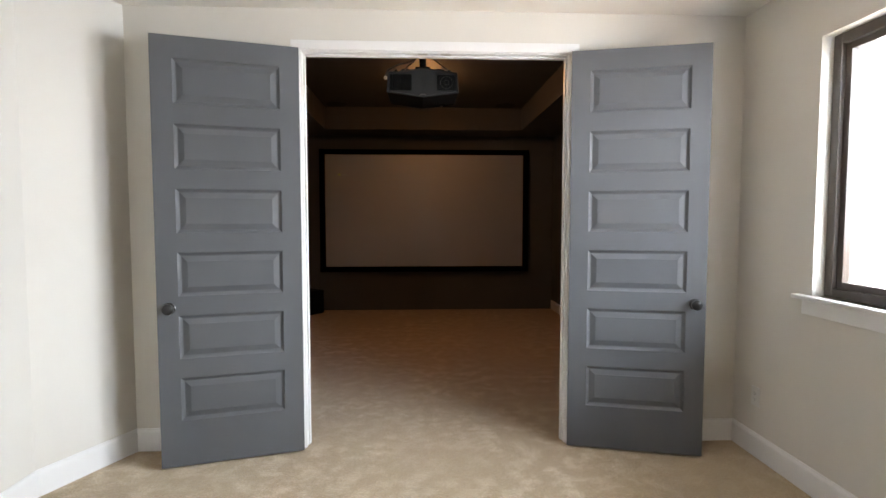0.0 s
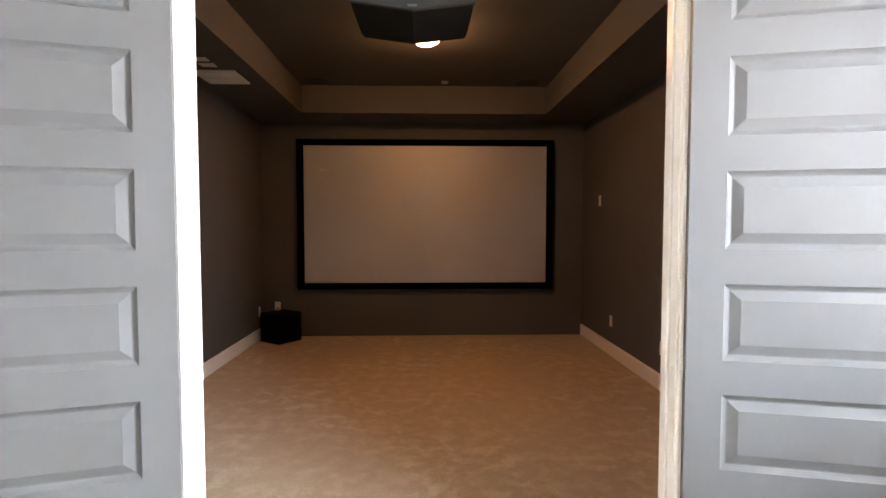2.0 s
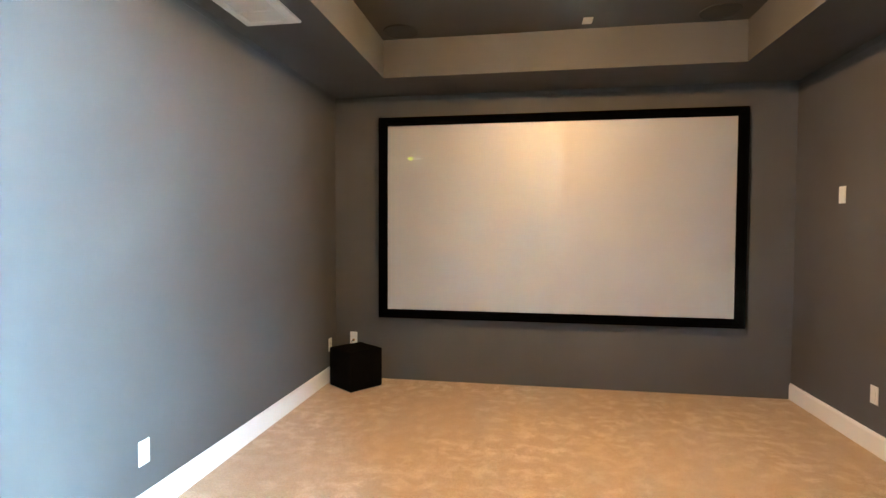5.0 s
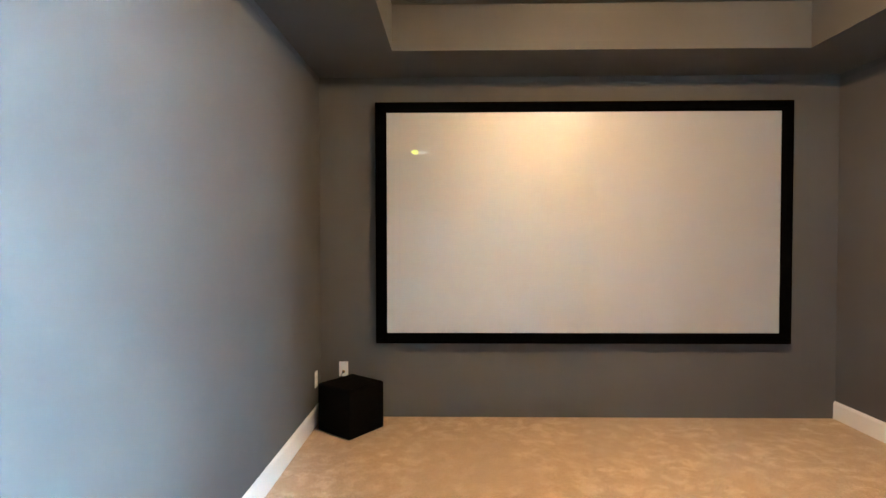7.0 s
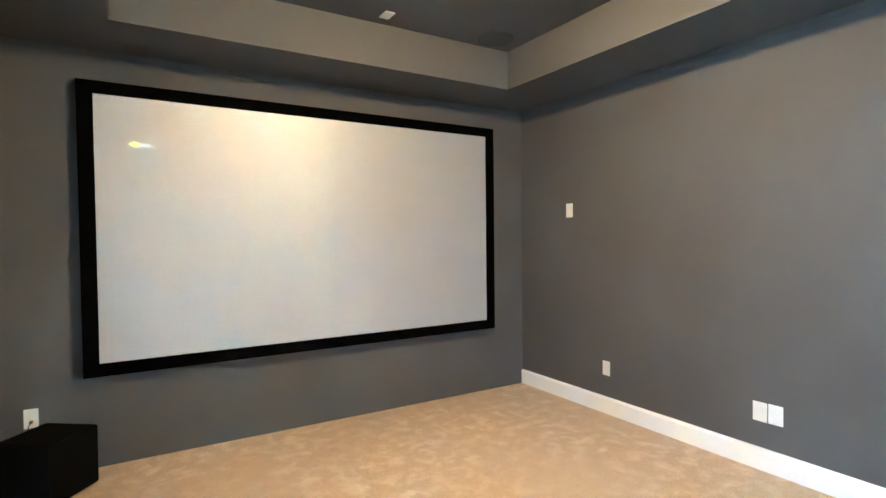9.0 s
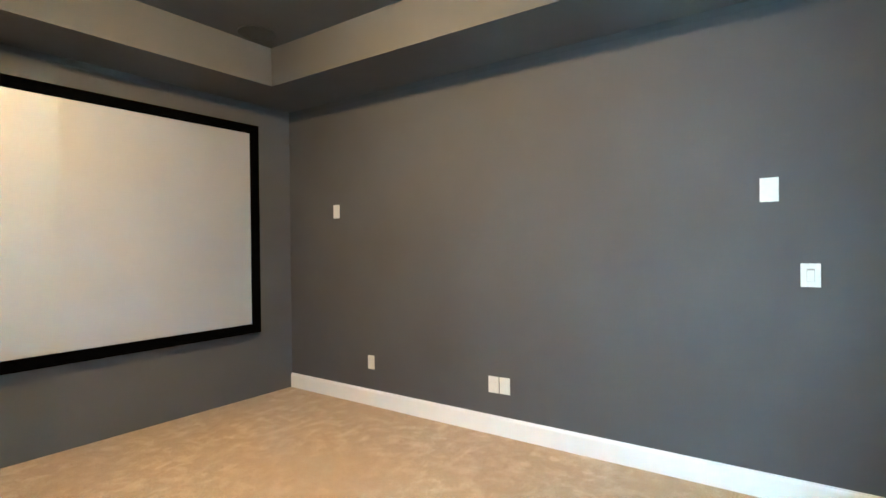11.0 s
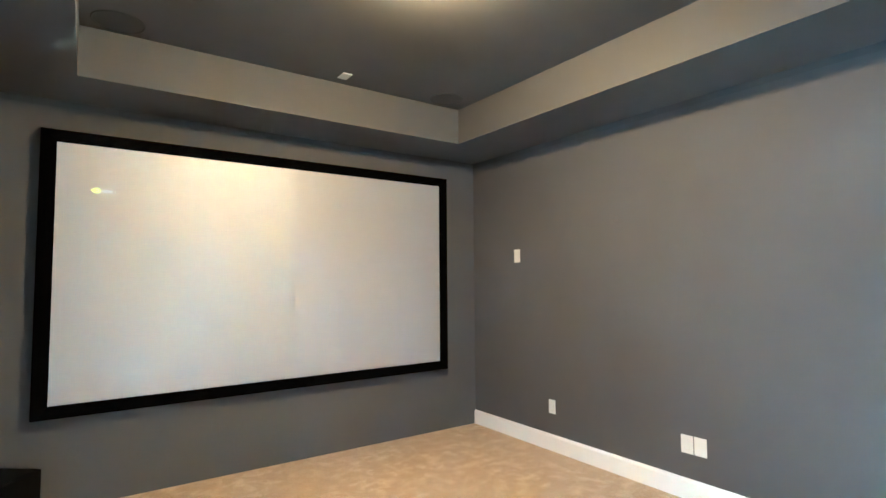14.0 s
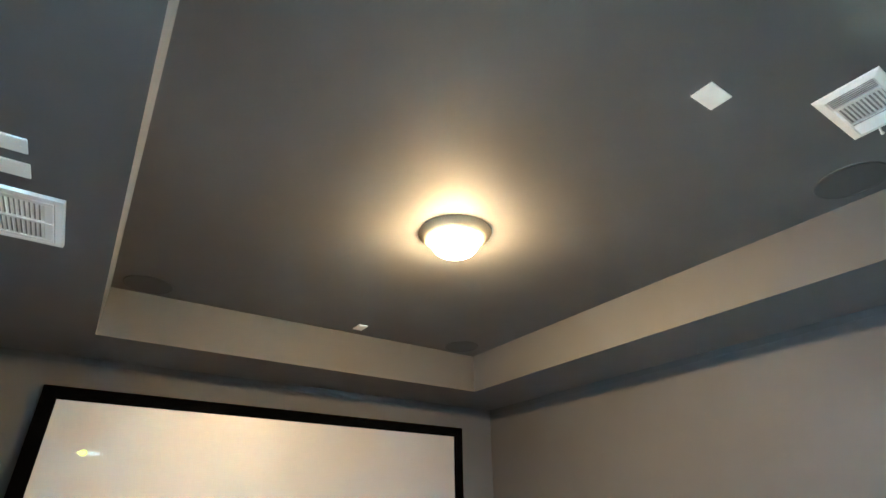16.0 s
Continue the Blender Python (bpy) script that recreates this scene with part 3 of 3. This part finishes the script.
# return grille in the soffit: two rows of blades across, spaced along x
vent = thing("ceiling_vent", pose(-1.196, 6.588, SOFFIT), "white metal grille with two rows of slats in the soffit", "air vent")
part("frame", rim(bmesh.new(), -0.18, 0.18, -0.20, 0.20, 0.034, -0.012, -0.015), VENT_WHITE, vent)
part("backing", box(bmesh.new(), -0.146, 0.146, -0.166, 0.166, -0.003, -0.001), DUCT, vent)
part("crossbar", soft_box(-0.146, 0.146, -0.006, 0.006, -0.016, -0.006, 0.001), VENT_WHITE, vent)
for y in (-0.166, 0.146):
    part("end_bar", soft_box(-0.146, 0.146, y, y + 0.020, -0.0145, -0.006, 0.001), VENT_WHITE, vent)
for x in (-0.146, 0.118):
    part("side_bar", soft_box(x, x + 0.028, -0.146, 0.146, -0.0140, -0.006, 0.001), VENT_WHITE, vent)
slat_row(vent, 16, -0.111, 0.0148, 0.076, 0.140, 0.0098, 0.75, "y")
slat_row(vent, 16, -0.111, 0.0148, -0.076, 0.140, 0.0098, 0.75, "y")

# supply register in the tray: a bank across one end, a long bank beside it, a lever at the edge
reg = thing("ceiling_register", pose(1.300, 4.703, TRAY), "white metal supply register with angled louvres and a lever", "air vent")
part("frame", rim(bmesh.new(), -0.178, 0.178, -0.105, 0.105, 0.034, -0.006, -0.012), VENT_WHITE, reg)
part("backing", box(bmesh.new(), -0.144, 0.144, -0.071, 0.071, -0.003, -0.001), DUCT, reg)
slat_row(reg, 5, -0.138, 0.0115, 0.0, 0.142, 0.0095, 0.7, "y")
part("divider", soft_box(-0.088, -0.070, -0.071, 0.071, -0.013, -0.004, 0.001), VENT_WHITE, reg)
slat_row(reg, 11, -0.0655, 0.0131, -0.008, 0.124, 0.0090, 0.6, "x")
part("divider", soft_box(0.054, 0.062, -0.071, 0.071, -0.013, -0.004, 0.001), VENT_WHITE, reg)
slat_row(reg, 6, 0.080, 0.0115, 0.0, 0.142, 0.0095, -0.7, "y")
lever = part("lever", tube([(0.168, 0.02, -0.008), (0.172, 0.02, -0.020), (0.178, 0.02, -0.026)], 0.0035), VENT_WHITE, reg, "small white metal lever")
part("lever_tip", lathe([(0.003, -0.034), (0.006, -0.031), (0.006, -0.025), (0.003, -0.022)], 12), VENT_WHITE, lever).location = (0.178, 0.02, 0)


# ---- ceiling speakers ----
def ceiling_speaker(x, y):
    s = thing("ceiling_speaker", pose(x, y, TRAY), "round charcoal-painted speaker grille set in the dark ceiling", "speaker", "ceiling speakers")
    part("ring", lathe([(0.141, 0.0), (0.140, -0.004), (0.135, -0.006), (0.130, -0.004), (0.130, 0.0)], 56), GRILLE_DARK, s, smooth=True)
    part("grille", lathe([(0.1295, -0.0005), (0.1295, -0.0035), (0.06, -0.0045), (0.001, -0.005)], 56), GRILLE_DARK, s, smooth=True)


ceiling_speaker(1.785, 4.940)
ceiling_speaker(1.725, 7.825)
ceiling_speaker(-0.652, 7.840)

# ---- ceiling lamp ----
lamp = thing("ceiling_lamp", pose(0.585, 6.280, TRAY), "lit flush ceiling lamp with opal dome and dull champagne pan", "ceiling lamp")
part("pan", lathe([(0.188, 0.0), (0.181, -0.011), (0.170, -0.025), (0.158, -0.036), (0.146, -0.044), (0.135, -0.048), (0.127, -0.046), (0.124, -0.040)], 64), LAMP_METAL, lamp, "dull champagne metal pan", True)
part("glass_dome", lathe([(0.123, -0.036), (0.124, -0.050), (0.121, -0.066), (0.113, -0.085), (0.097, -0.103), (0.072, -0.117), (0.040, -0.125), (0.006, -0.127)], 32), LAMP_GLASS, lamp, "glowing warm opal glass", True)

# ---- projection screen ----
SX0, SX1, SZ0, SZ1, SY = -0.948, 2.116, 0.695, 2.423, 8.505
FXL, FXR, FZB, FZT = -1.037, 2.206, 0.611, 2.504
ps = thing("projection_screen", pose(0.584, SY, 1.557), "large grey fixed projection screen in a black velvet frame", "projector screen")


def bar(points):
    """A mitred frame bar with a bevelled face, from its four corners in x, z."""
    bm = bmesh.new()
    back = [bm.verts.new((x - 0.584, FRONT - SY - 0.001, z - 1.557)) for x, z in points]
    front = [bm.verts.new((x - 0.584, 0.0, z - 1.557)) for x, z in points]
    for i in range(4):
        j = (i + 1) % 4
        bm.faces.new((back[i], back[j], front[j], front[i]))
    bm.faces.new(front)
    bm.faces.new(back)
    return bevelled(bm, 0.004, 2)


part("frame_bar", bar([(FXL, FZT), (FXR, FZT), (SX1, SZ1), (SX0, SZ1)]), VELVET, ps)
part("frame_bar", bar([(FXL, FZB), (SX0, SZ0), (SX1, SZ0), (FXR, FZB)]), VELVET, ps)
part("frame_bar", bar([(FXL, FZB), (FXL, FZT), (SX0, SZ1), (SX0, SZ0)]), VELVET, ps)
part("frame_bar", bar([(FXR, FZB), (SX1, SZ0), (SX1, SZ1), (FXR, FZT)]), VELVET, ps)
part("screen_surface", box(bmesh.new(), SX0 - 0.586, SX1 - 0.582, 0.012, 0.020, SZ0 - 1.559, SZ1 - 1.555), SCREEN_GREY, ps, "matte light grey vinyl")

# the input label that the projector throws on the screen
curve = bpy.data.curves.new("input_label", "FONT")
curve.body, curve.size, curve.extrude, curve.offset = "HDMI 1", 0.026, 0.0002, 0.0006
text_ob = bpy.data.objects.new("text_tmp", curve)
label_mesh = bpy.data.meshes.new_from_object(text_ob)
bpy.data.objects.remove(text_ob)
label_mesh.materials.clear()
label_mesh.materials.append(LABEL_WHITE)
lab = new("input_label", label_mesh)
lab.parent = ps
lab.matrix_local = pose(-0.694 - 0.584, 0.0112, 2.106 - 1.557, 90, 0, 0)
tagged(lab, "small white projected lettering")
bm = bmesh.new()
ring_o = [(0.022 * math.cos(a), 0.0190 * math.sin(a)) for a in [2 * math.pi * i / 24 for i in range(24)]]
ring_i = [(0.66 * x, 0.66 * z) for x, z in ring_o]
vo = [bm.verts.new((x, 0, z)) for x, z in ring_o]
vi = [bm.verts.new((x, 0, z)) for x, z in ring_i]
for i in range(24):
    j = (i + 1) % 24
    bm.faces.new((vo[i], vo[j], vi[j], vi[i]))
tri = [bm.verts.new(p) for p in ((-0.034, -0.0002, 0.0055), (-0.010, -0.0002, 0.0055), (-0.010, -0.0002, 0.0110), (0.008, -0.0002, 0), (-0.010, -0.0002, -0.0110), (-0.010, -0.0002, -0.0055), (-0.034, -0.0002, -0.0055))]
bm.faces.new(tri)
mark = part("input_mark", bm, LABEL_LIME, ps, "lime green projected arrow mark")
mark.location = (-0.722 - 0.584, 0.0110, 2.117 - 1.557)

# ---- subwoofer ----
sub = thing("subwoofer", pose(-1.200, 8.318, 0, 0, 0, 53), "black cloth-covered cube subwoofer in the room corner", "subwoofer")
H = 0.174
body = soft_box(-H, H, -H, H, 0.006, 0.356, 0.010, 3)
part("body", body, FABRIC, sub, smooth=True)
part("top_panel", soft_box(-H + 0.012, H - 0.012, -H + 0.012, H - 0.012, 0.356, 0.360, 0.0015), FABRIC, sub, "black top panel")
for x in (-H + 0.03, H - 0.03):
    for y in (-H + 0.03, H - 0.03):
        part("foot", lathe([(0.014, 0.0), (0.016, 0.006)], 14), CABLE_BLACK, sub).location = (x, y, 0)
cab = thing("speaker_cable", pose(0, 0, 0), "thin black cable from the jack plate down behind the subwoofer", "cable")
part("cord", tube([(-1.312, 8.556, 0.368), (-1.314, 8.545, 0.366), (-1.322, 8.540, 0.340), (-1.332, 8.548, 0.250), (-1.336, 8.555, 0.10), (-1.334, 8.555, 0.004)], 0.0032), CABLE_BLACK, cab)

# ---- projector ----
pj = thing("projector", pose(0.531, 3.945, 2.336), "dark grey home cinema projector hung from the ceiling on a pole", "projector")


def hex_ring(bm, y, half, side, ridge, drop=0.0):
    return [bm.verts.new(p) for p in ((-half, y, -side - drop), (-half * 0.96, y, side), (0, y, ridge), (half * 0.96, y, side), (half, y, -side - drop), (0, y, -ridge - drop))]


def loft(rings, bm):
    for a, b in zip(rings, rings[1:]):
        for i in range(6):
            j = (i + 1) % 6
            bm.faces.new((a[i], a[j], b[j], b[i]))
    bm.faces.new(rings[0])
    bm.faces.new(rings[-1])
    bmesh.ops.recalc_face_normals(bm, faces=bm.faces)
    return bm


bm = bmesh.new()
loft([hex_ring(bm, 0.016, 0.234, 0.063, 0.093), hex_ring(bm, 0.08, 0.235, 0.063, 0.095), hex_ring(bm, 0.34, 0.232, 0.062, 0.093), hex_ring(bm, 0.395, 0.224, 0.059, 0.088)], bm)
part("shell", bm, PROJ_BLACK, pj, "black tapered casing")
bm = bmesh.new()
loft([hex_ring(bm, 0.012, 0.240, 0.067, 0.097), hex_ring(bm, 0.0, 0.237, 0.065, 0.095), hex_ring(bm, 0.002, 0.229, 0.058, 0.088), hex_ring(bm, 0.008, 0.227, 0.056, 0.086)], bm)
back_panel = part("back_panel", bm, PROJ_GREY, pj, "dark grey rear panel with a raised rim")
for x0, x1 in ((-0.218, -0.075), (0.096, 0.218)):
    g = part("grille", box(bmesh.new(), x0, x1, -0.001, 0.003, -0.052, 0.050), PROJ_BLACK, back_panel, "black slatted air intake")
    me = mesh_of("grille_slat", soft_box(-0.0022, 0.0022, -0.005, 0.0, -0.052, 0.050, 0.0008, 1), PROJ_BLACK)
    for i in range(int((x1 - x0) / 0.0105)):
        sl = new("grille_slat", me)
        sl.parent = back_panel
        sl.location = (x0 + 0.005 + i * 0.0105, 0, 0)
part("fan_ring", lathe([(0.050, 0.004), (0.050, 0.0015), (0.040, 0.0010), (0.030, 0.0015), (0.012, 0.0010), (0.011, 0.004)], 36, "y"), PROJ_GREY, back_panel, "round fan behind the slats", True).location = (0.157, -0.0022, 0)
part("badge", soft_box(-0.018, 0.018, -0.003, 0.0, -0.083, -0.074, 0.001), BADGE, back_panel, "small dull badge")
lens = part("lens_ring", lathe([(0.068, 0.390), (0.066, 0.405), (0.056, 0.409), (0.053, 0.394)], 40, "y"), PROJ_BLACK, pj, smooth=True)
part("lens", lathe([(0.052, 0.394), (0.044, 0.402), (0.020, 0.407), (0.001, 0.408)], 40, "y"), BRONZE, lens, smooth=True)
part("mount_plate", soft_box(-0.075, 0.075, 0.11, 0.29, 0.092, 0.106, 0.003), PROJ_BLACK, pj)
part("mount_plate", soft_box(-0.050, 0.050, 0.15, 0.25, 0.126, 0.146, 0.003), PROJ_BLACK, pj)
for x, y in ((-0.18, 0.08), (0.18, 0.08), (-0.16, 0.32), (0.16, 0.32)):
    part("mount_arm", tube([(x * 0.3, 0.20 + (y - 0.20) * 0.3, 0.116), (x * 0.7, 0.20 + (y - 0.20) * 0.7, 0.112), (x, y, 0.070)], 0.008), PROJ_BLACK, pj)
    part("mount_screw", lathe([(0.011, 0.060), (0.011, 0.098), (0.006, 0.104)], 14), PROJ_BLACK, pj).location = (x, y, 0)
part("pole", lathe([(0.022, 0.110), (0.022, TRAY - 2.336 - 0.012)], 24), PROJ_BLACK, pj, smooth=True).location = (0, 0.20, 0)
part("ceiling_flange", lathe([(0.070, TRAY - 2.336), (0.070, TRAY - 2.342), (0.030, TRAY - 2.351), (0.022, TRAY - 2.366)], 32), PROJ_BLACK, pj, smooth=True).location = (0, 0.20, 0)
part("plug", lathe([(0.010, -0.008), (0.012, 0.006), (0.006, 0.016)], 16), PLATE, pj, "small white plug").location = (-0.250, 0.06, 0.040)
cord = thing("projector_cable", pose(0.531, 3.945, 2.336), "black power and signal cables looping to the projector mount", "cable")
part("cord", tube([(-0.250, 0.06, 0.054), (-0.235, 0.09, 0.100), (-0.16, 0.090, 0.140), (-0.08, 0.150, 0.180), (-0.032, 0.180, 0.26), (-0.030, 0.190, 0.45), (-0.030, 0.192, 0.585)], 0.006), CABLE_BLACK, cord)
part("cord", tube([(0.17, 0.02, 0.086), (0.15, 0.06, 0.112), (0.09, 0.080, 0.165), (0.040, 0.170, 0.24), (0.032, 0.190, 0.42), (0.030, 0.196, 0.585)], 0.005), CABLE_BLACK, cord)
part("cord", tube([(-0.12, 0.04, 0.090), (-0.10, 0.09, 0.130), (-0.05, 0.130, 0.19), (-0.012, 0.173, 0.30), (0.004, 0.173, 0.585)], 0.0045), CABLE_BLACK, cord)
